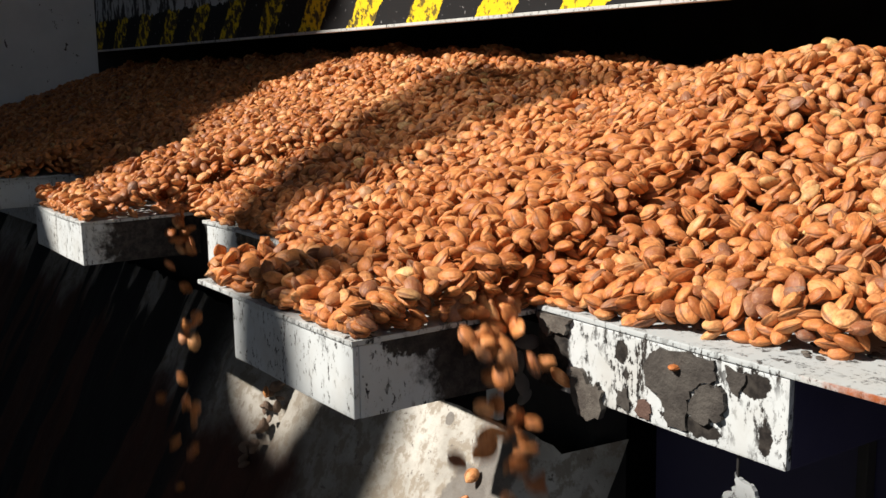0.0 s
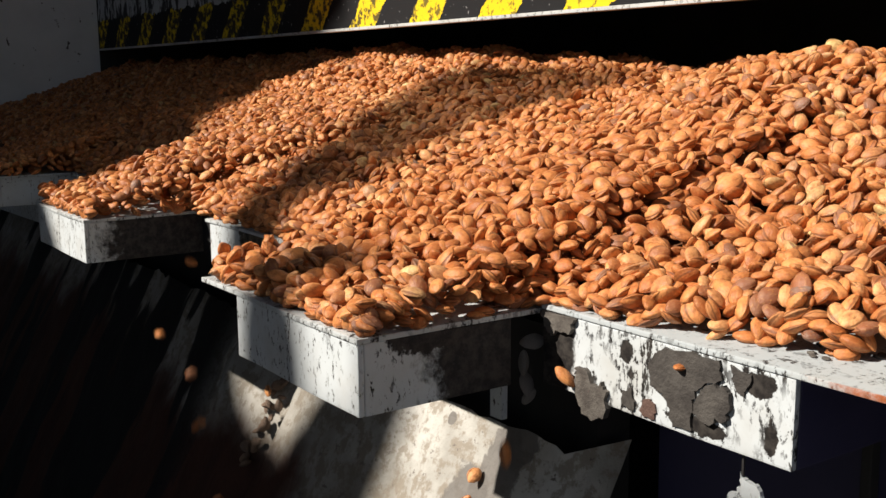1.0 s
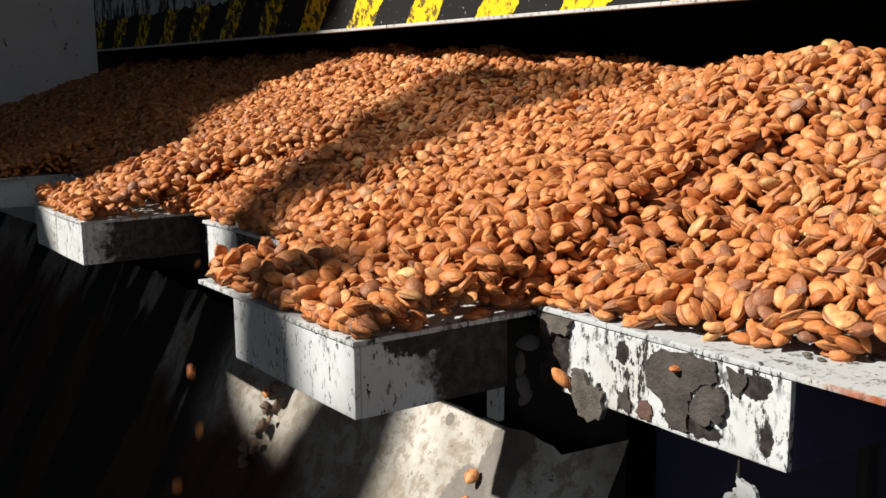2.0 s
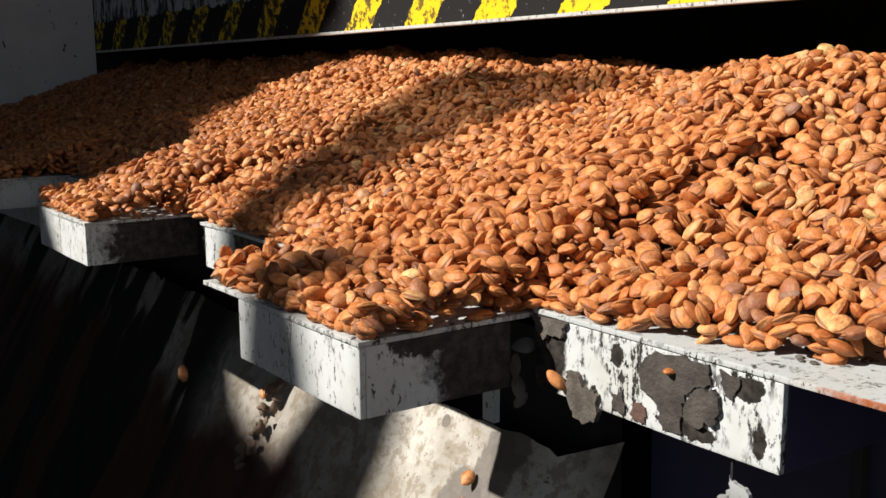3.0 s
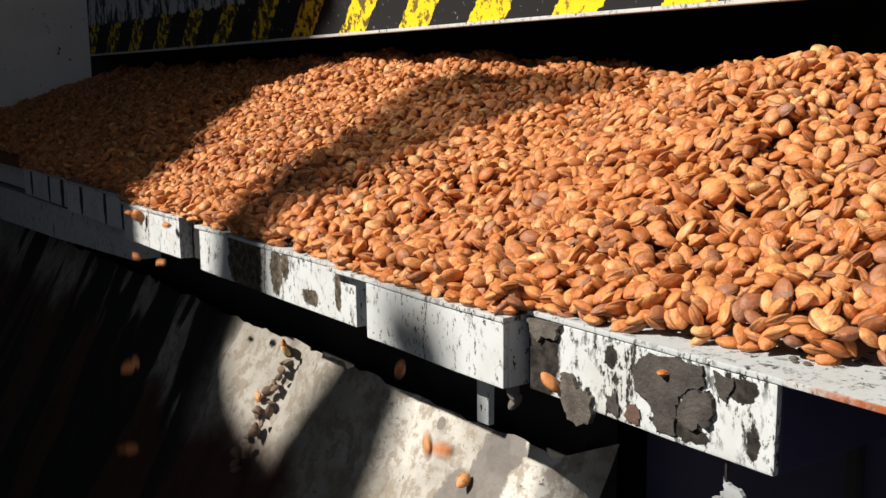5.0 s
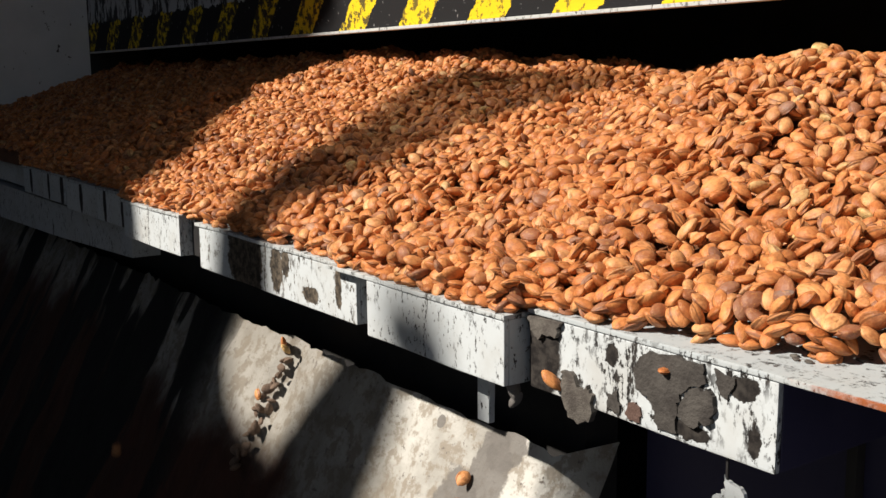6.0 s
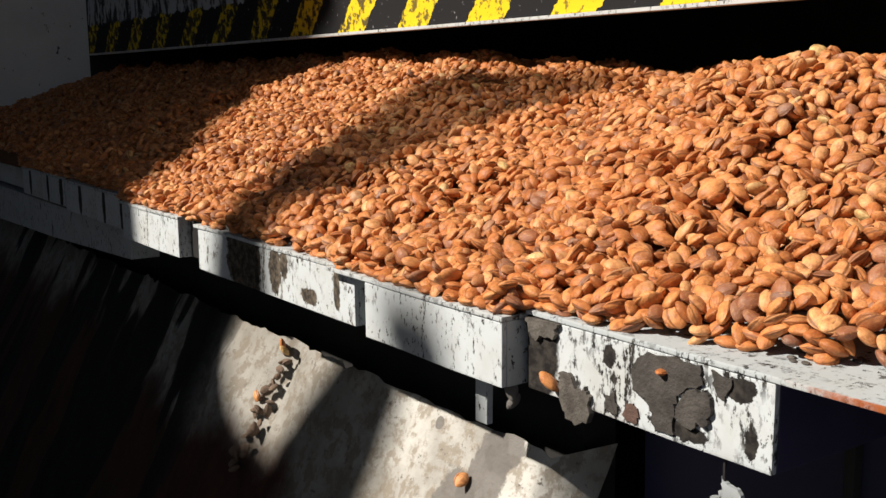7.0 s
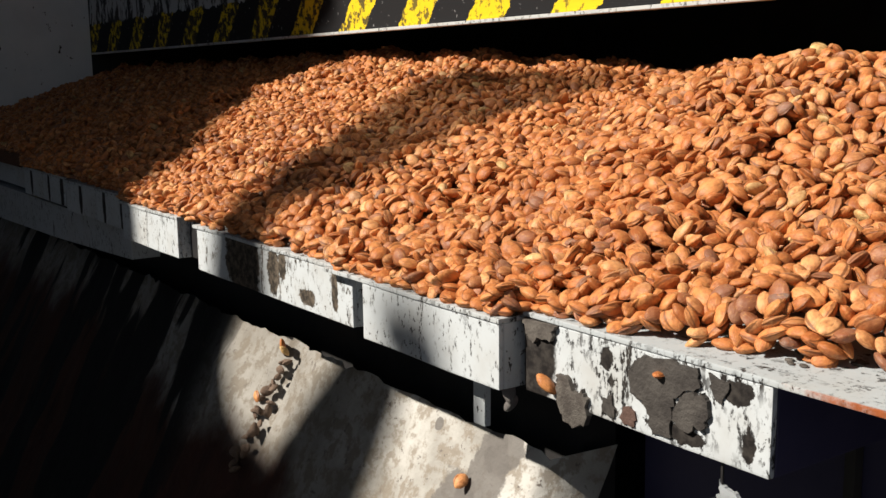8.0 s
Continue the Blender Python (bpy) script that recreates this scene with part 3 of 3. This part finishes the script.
    for k, (x, y, cz, half, *_rest) in enumerate(out):
        i, j = int((x - X0) / cell), int((y - Y0) / cell)
        own = cz + 0.45 * out[k, 8]
        keep.append(np.sort(height[i - 2:i + 3, j - 2:j + 3].ravel())[3] < own + 0.011)
    return out[np.array(keep)]


def turn_of(spin, nrm):
    n = Vector(nrm)
    return n.to_track_quat("Z", "Y").to_matrix() @ Matrix.Rotation(spin, 3, "Z")


def strip_of(x):
    for i, (a, c, *_) in enumerate(MOVING):
        if a <= x <= c:
            return i
    return -1


def skin(me, local):
    """Keeps each stone's own coordinates for the grain of its shell."""
    a = me.attributes.new("shell", "FLOAT_VECTOR", "POINT")
    a.data.foreach_set("vector", np.asarray(local, dtype=np.float32).ravel())


SCRAP = [(-0.0519, 0.9095), (-0.0475, 0.9045), (-0.034, 0.9055), (-0.031, 0.896), (-0.032, 0.880), (-0.066, 0.880), (-0.060, 0.892), (-0.0525, 0.900)]
CRUMBS = ((-0.031, 0.070), (-0.015, 0.045), (-0.012, 0.075), (0.017, 0.08))
STONE = "orange-brown apricot stone with a ridged seam on the heap"
SHAPES = [[stone_mesh(level, rings, 10 * q + 3) for q in range(6)] for level, rings in ((0, 8), (1, 6), (2, 4))]
SHARED = []
for vs, fs in SHAPES[0]:
    me = bpy.data.meshes.new("apricot_stone")
    me.from_pydata(vs.tolist(), [], fs)
    me.shade_smooth()
    skin(me, vs)
    me.materials.append(SHELL_ONE)
    SHARED.append(me)


def one_stone(k, m, half, label=STONE):
    ob = new("apricot_stone", SHARED[k % 6])
    ob.matrix_basis = m @ Matrix.Diagonal((half, half, half, 1))
    return tagged(ob, label, "apricot stone", "apricot stones")


def joined(name, items, level, material):
    """Many stones in one mesh."""
    allv, polys, at = [], [], 0
    for k, (m, loc, half) in enumerate(items):
        vs, fs = SHAPES[level][k % 6]
        r = np.array(m)
        allv.append(vs @ r.T * half + np.array(loc))
        polys += [tuple(i + at for i in f) for f in fs]
        at += len(vs)
    me = bpy.data.meshes.new(name)
    me.from_pydata(np.concatenate(allv).tolist(), [], polys)
    me.shade_smooth()
    skin(me, np.concatenate([SHAPES[level][k % 6][0] for k in range(len(items))]))
    me.materials.append(material)
    return new(name, me)


def heap_core():
    bm = bmesh.new()
    nx, ny = 150, 24
    rows = []
    for i in range(nx + 1):
        x = -3.89 + 5.66 * i / nx
        col = []
        for j in range(ny + 1):
            y = 0.05 + 1.1 * j / ny
            z = float(heap_top(np.float64(x), np.float64(min(y, 0.8)))) - 0.024 if y > (0.09 if x < -0.14 else 0.20) else 0.996
            col.append(bm.verts.new((x, y, max(0.996, z))))
        rows.append(col)
    for i in range(nx):
        for j in range(ny):
            bm.faces.new((rows[i][j], rows[i + 1][j], rows[i + 1][j + 1], rows[i][j + 1]))
    return tagged(link_mesh("heap_core", bm, BED), "packed brown stones inside the heap", "heap", kind="stuff")


RIDING, FALLING = [], []


def stones():
    found = pile_up(False)
    rr = random.Random(9)
    near = [k for k in range(len(found)) if found[k, 0] > -0.29 and found[k, 1] < 0.34]
    near = set(sorted(near, key=lambda k: found[k, 1] - 0.5 * found[k, 0])[:190])
    groups = ([], [], [])
    cells = {}
    for k, (x, y, z, half, spin, nx, ny, nz, _t) in enumerate(found):
        r = turn_of(spin, (nx, ny, nz))
        if k in near:
            one_stone(k, Matrix.Translation((x, y, z)) @ r.to_4x4(), half)
        else:
            groups[2 if x > 0.3 else 0 if x > -0.9 else 1 if x > -2.0 else 2].append((r, (x, y, z), half))
    for k, (x, y, z, half, spin, nx, ny, nz, _t) in enumerate(pile_up(True)):
        r = turn_of(spin, (nx, ny, nz))
        s = strip_of(x)
        if s == 0 and y < -0.15:
            RIDING.append((one_stone(k, Matrix.Translation((x, y, z)) @ r.to_4x4(), half), s, y))
        else:
            size = (0.026, 0.045, 0.14, 0.06)[s]
            key = (s, int(x // size), int(y // (0.026, 0.030, 0.14, 0.05)[s]), int(rr.random() * 2) if s < 2 else 0)
            if y < -0.062:      # rides with the slat all the way
                key = (s, 0, 0, 2)
            cells.setdefault(key, []).append((r, (x, y, z), half))
    for (s, *_), items in cells.items():
        c = np.mean([loc for _, loc, _ in items], axis=0)
        ob = tagged(joined("stone_clump", [(r, np.array(loc) - c, half) for r, loc, half in items], (0, 1, 2, 1)[s], SHELL_MANY),
                    "clump of apricot stones riding on a sliding slat", "stone heap", kind="stuff")
        ob.location = c
        RIDING.append((ob, s, c[1]))
    for level, items in enumerate(groups):
        tagged(joined("stone_heap", items, level, SHELL_MANY), "sloping heap of orange-brown apricot stones", "stone heap", kind="stuff")
    heap_core()


stones()


def stuck_stones():
    """Old stones lodged in the slope's crack and caked on the end of the fixed slat."""
    rr = random.Random(33)

    def lodge(p, half, label, material=None):
        ob = one_stone(rr.randrange(6), pose(*p, rr.uniform(0, 360), rr.uniform(0, 360), rr.uniform(0, 360)), half, label)
        if material:
            ob.data = ob.data.copy()
            ob.data.materials[0] = material

    for i in range(30):
        y = 0.164 - 0.107 * i / 29
        lodge((-1.135 + rr.gauss(0, 0.010) - 0.015 * i / 29, y + 0.002, 0.78 + 1.8 * (y - 0.175) + rr.uniform(-0.010, 0.004)), rr.uniform(0.0075, 0.0125),
              "grey dust-caked apricot stone lodged in a crack", DUSTY)
    for x, y in ((-1.135, 0.166), (-1.12, 0.162), (-1.145, 0.118), (-0.565, 0.135), (-0.56, 0.118)):
        lodge((x, y - 0.012, 0.78 + 1.8 * (y - 0.175) + 0.006), 0.0115, "reddish apricot stone lying on the concrete slope")
    for p in ((-0.297, -0.002, 0.966), (-0.298, -0.012, 0.946), (-0.296, -0.010, 0.925), (-0.297, -0.006, 0.912)):
        lodge(p, 0.0125, "grey dust-caked apricot stone stuck to the slat", PALE_DUST)
    lodge((-0.242, -0.008, 0.945), 0.0125, "brown apricot stone stuck to the slat")
    lodge((-0.108, -0.004, 0.984), 0.007, "broken brown shell stuck to the flaked paint")


stuck_stones()


def ragged(points, y0, y1, seed):
    """A broken flake: an outline in x and z with crumbly edges."""
    rr = random.Random(seed)
    out = []
    for (xa, za), (xb, zb) in zip(points, points[1:] + points[:1]):
        for q in (0.0, 0.25, 0.5, 0.75):
            out.append((xa + (xb - xa) * q + rr.gauss(0, 0.0012), za + (zb - za) * q + rr.gauss(0, 0.0012)))
    return slab(out, y0, y1)


# dried sludge on the front of the near slat: outline in x and z, how proud, material, label
SLUDGES = (
    ([(-0.138, 0.988), (-0.126, 0.9965), (-0.095, 0.997), (-0.069, 0.997), (-0.0655, 0.982), (-0.080, 0.9782), (-0.0914, 0.9697), (-0.0952, 0.9565), (-0.0938, 0.9488), (-0.0964, 0.9335),
      (-0.115, 0.9325), (-0.1186, 0.9445), (-0.1252, 0.9549), (-0.133, 0.9577), (-0.1417, 0.9629), (-0.144, 0.9771)], 0.0028, SLUDGE, "dried grey sludge caked on the slat front"),
    ([(-0.0880, 0.9690), (-0.0790, 0.9765), (-0.0637, 0.9803), (-0.055, 0.973), (-0.0556, 0.957), (-0.0644, 0.9509), (-0.0787, 0.9441), (-0.0908, 0.9496), (-0.0922, 0.9571)], 0.0045, SLUDGE,
     "thick grey sludge cake, cracked off along one side"),
    ([(-0.0586, 0.9955), (-0.0382, 0.9925), (-0.0421, 0.9808), (-0.0457, 0.9749), (-0.0531, 0.9825)], 0.002, SLUDGE, "small dark sludge patch on the slat front"),
    ([(-0.150, 0.945), (-0.1414, 0.9492), (-0.1353, 0.94), (-0.1363, 0.932), (-0.149, 0.9315), (-0.1526, 0.9353)], 0.0022, RED_SLUDGE, "reddish brown sludge spot on the slat front"),
    ([(-0.1735, 0.949), (-0.1652, 0.9531), (-0.1595, 0.941), (-0.1607, 0.9325), (-0.1704, 0.932), (-0.1762, 0.9366)], 0.0022, SLUDGE, "dark grey sludge spot on the slat front"),
    ([(-0.2353, 0.9559), (-0.2198, 0.9553), (-0.2069, 0.9416), (-0.201, 0.9483), (-0.1936, 0.9424), (-0.1933, 0.9217), (-0.2096, 0.9109), (-0.2234, 0.9135), (-0.2312, 0.9275)], 0.0045, CRUST,
     "dried grey sludge flake hanging from the slat"),
    ([(-0.280, 0.999), (-0.236, 0.999), (-0.240, 0.986), (-0.258, 0.984), (-0.266, 0.978), (-0.276, 0.985)], 0.005, CRUST, "dried brown sludge flake under the slat lip"),
)


def flakes():
    for k, (outline, proud, material, label) in enumerate(SLUDGES):
        tagged(link_mesh("sludge_flake", ragged(outline, -proud, 0.002, k + 1), material), label, "sludge flake")
    tagged(link_mesh("paint_scrap", ragged(SCRAP, 0.0065, 0.0105, 3), paint("scrap_paint", wear=0.6)), "torn white scrap hanging under the slat", "scrap")
    tagged(link_mesh("scrap_wire", block(-0.0515, -0.0495, 0.0075, 0.0095, 0.902, 0.935), DARK_STEEL_SHADE), "thin dark wire that holds the torn scrap", "wire")
    rr = random.Random(8)
    for x, y in CRUMBS:
        for _ in range(3):
            bm = bmesh.new()
            bmesh.ops.create_icosphere(bm, subdivisions=2, radius=1.0)
            for v in bm.verts:
                v.co *= 1 + 0.35 * noise.noise(v.co * 2 + Vector((x * 90, y * 90, rr.random() * 9)))
                v.co = Vector((v.co.x * rr.uniform(0.0038, 0.0042), v.co.y * 0.003, v.co.z * 0.0016))
            ob = tagged(link_mesh("dirt_crumb", bm, CRUST), "small dark crumb of dirt on the plate", "crumb", "dirt crumbs")
            ob.location = (x + rr.gauss(0, 0.008), y + rr.gauss(0, 0.004), 1.0012 + PROUD)
            ob.rotation_euler = (0, 0, rr.uniform(0, 6))


flakes()


def slide_at(t):
    """Place of the sliding slats' front edge."""
    return STROKE * float(np.interp(t, [a for a, _ in SLIDE], [b for _, b in SLIDE]))


def drop_stones():
    """Stones that tumble off the sides and fronts of the sliding slats: start, place on the slat, first speed."""
    rr = random.Random(21)
    plan = []

    def shower(edge, y0, y1, quick, spells):
        for t0, t1, count in spells:
            for _ in range(count):
                plan.append((rr.uniform(t0, t1), edge, rr.triangular(y0, y1, 0.3 * y0 + 0.7 * y1), rr.uniform(0.06, quick), rr.uniform(-0.10, 0.02)))

    shower(-0.285, -0.11, -0.018, 0.46, ((-0.22, 0.0, 46), (-0.10, 0.05, 26), (0.05, 0.24, 30), (0.24, 0.42, 12), (0.42, 0.85, 5)))
    shower(-1.188, -0.06, 0.02, 0.24, ((-0.36, 0.0, 40), (0.0, 0.30, 22), (0.30, 0.95, 14), (0.95, 1.75, 10), (1.75, 2.9, 7), (2.9, 3.3, 2)))
    # while the slats are drawn in: over the front edge and off the near corner
    for t, x in ((3.05, -0.60), (3.32, -0.300), (3.45, -0.295), (3.50, -0.310), (3.62, -0.290), (3.80, -0.300), (3.86, -0.295), (4.05, -0.300), (4.10, -0.330), (4.16, -0.300), (4.20, -0.40),
                 (4.28, -0.295), (4.34, -0.42), (4.40, -0.38), (4.47, -0.320), (4.52, -0.300), (4.58, -0.46), (4.66, -0.310), (4.72, -0.300), (4.80, -0.330),
                 (3.30, -1.20), (3.42, -1.19), (3.55, -1.21), (3.60, -1.25), (3.68, -1.20), (3.78, -1.22), (3.86, -1.19), (3.95, -1.24), (4.05, -1.20), (4.14, -1.28), (4.22, -1.20),
                 (4.30, -1.33), (4.36, -1.24), (4.42, -1.37), (4.46, -1.30), (4.50, -1.40), (4.54, -1.34), (4.60, -1.22), (4.66, -1.38), (4.74, -1.30), (4.9, -1.36), (5.1, -1.33), (5.55, -1.36), (5.62, -1.35), (5.66, -1.37)):
        plan.append((t, x, None, rr.uniform(-0.03, 0.05), rr.uniform(-0.28, -0.10)))
    for count, t0, t1, x0, x1 in ((16, 4.05, 4.85, -0.50, -0.29), (4, 3.0, 4.0, -0.62, -0.56), (26, 3.9, 4.95, -1.46, -1.20), (6, 5.2, 5.75, -1.42, -1.34)):
        for _ in range(count):
            plan.append((rr.uniform(t0, t1), rr.uniform(x0, x1), None, rr.uniform(-0.05, 0.05), rr.uniform(-0.30, -0.10)))
    for k, (t, x, y, vx, vy) in enumerate(plan):
        half = 0.0122 * rr.lognormvariate(0, 0.1)
        ob = one_stone(k, pose(x, 0, 1.012), half, "orange-brown apricot stone tumbling off a slat edge")
        axis = Vector((rr.gauss(0, 1), rr.gauss(0, 1), rr.gauss(0, 1))).normalized()
        FALLING.append((ob, t, x, y, vx, vy, axis, rr.uniform(3.0, 9.0), rr.uniform(0, 6.28)))


drop_stones()


# ---- what moves ----
def fall_rows(t0, x, y, vx, vy, axis, spin, first):
    """Rest on the slat, slip over the edge, fall freely, glance off the slope and come to rest on the yard."""
    front = y is None
    here = slide_at(t0) + (-0.027 if x > -0.9 else 0.0)
    start = Vector((x - (0.0 if front else 0.014), (here + 0.010) if front else y, 1.011))
    turned = Matrix.Rotation(first, 4, axis)

    def at(t):
        d = t - t0
        p = start + Vector((vx * d, vy * d, -4.9 * max(0.0, d - 0.03) ** 2))
        bed = 0.78 + 1.8 * (p.y - 0.175) + 0.02
        return p, Matrix.Rotation(spin * d, 4, axis) @ turned, p.z <= max(bed, 0.02)

    rows = []
    if t0 > 0.05:
        if front:
            for t in (0.0, 2.86, 2.96, 3.4, 3.8, 4.2, 4.6, 4.8, 4.92):
                if t < t0 - 0.03:
                    rows.append((t, Matrix.Translation(start + Vector((0, slide_at(t) - slide_at(t0), 0))) @ turned))
        else:
            rows.append((0.0, Matrix.Translation(start) @ turned))
        rows.append((t0, Matrix.Translation(start) @ turned))
    t = max(0.0, t0 + 0.067) if t0 > 0.05 else 0.0
    for _ in range(40):
        p, r, landed = at(t)
        if landed:
            break
        rows.append((t, Matrix.Translation(p) @ r))
        t += 0.067
    p, r, _ = at(t)
    for dt, y, z in ((0.0, min(p.y, 0.05), None), (0.12, -0.10, None), (0.24, -0.22, None), (0.40, -0.45, 0.012), (0.60, -0.62, 0.012)):
        yy = min(y, p.y)
        zz = z if z else max(0.012, 0.78 + 1.8 * (yy - 0.175) + 0.02)
        rows.append((min(t + dt, 7.8 + dt * 0.1), Matrix.Translation((p.x + vx * dt, yy, zz)) @ Matrix.Rotation(6.0 * dt, 4, "X") @ r))
    rows.append((8.0, rows[-1][1]))
    return rows


def motions():
    for ob in (slat_b, slat_d, slat_f):
        x, y, z = ob.location
        walk(ob, [(t, pose(x, y + STROKE * u, z)) for t, u in SLIDE])
    rr = random.Random(5)
    for ob, s, y in RIDING:
        loc, rot, sc = ob.matrix_basis.decompose()
        reach = float(drawn_in(np.float64(y), MOVING[s]))
        sink = 0.0 if y < -0.062 or rr.random() < 0.5 else -0.008
        rows = [(0.0, 0.0), (2.86, 0.0), (2.96, 0.035)]
        for t in (3.3, 3.7, 4.1, 4.5, 4.8, 4.92):
            go = slide_at(t) + STROKE
            # rides with the slat, then is held back by the heap
            q = 1.9 * STROKE / max(reach, 0.004)
            rows.append((t, go / STROKE if reach > 0.95 * STROKE else (1 - math.exp(-q * go / STROKE)) / (1 - math.exp(-q))))
        rows.append((8.0, 1.0))
        base = Matrix.LocRotScale(loc, rot, None)
        walk(ob, [(t, Matrix.Translation((0, reach * u, sink * u)) @ base) for t, u in rows])
    for ob, *how in FALLING:
        walk(ob, fall_rows(*how))


motions()
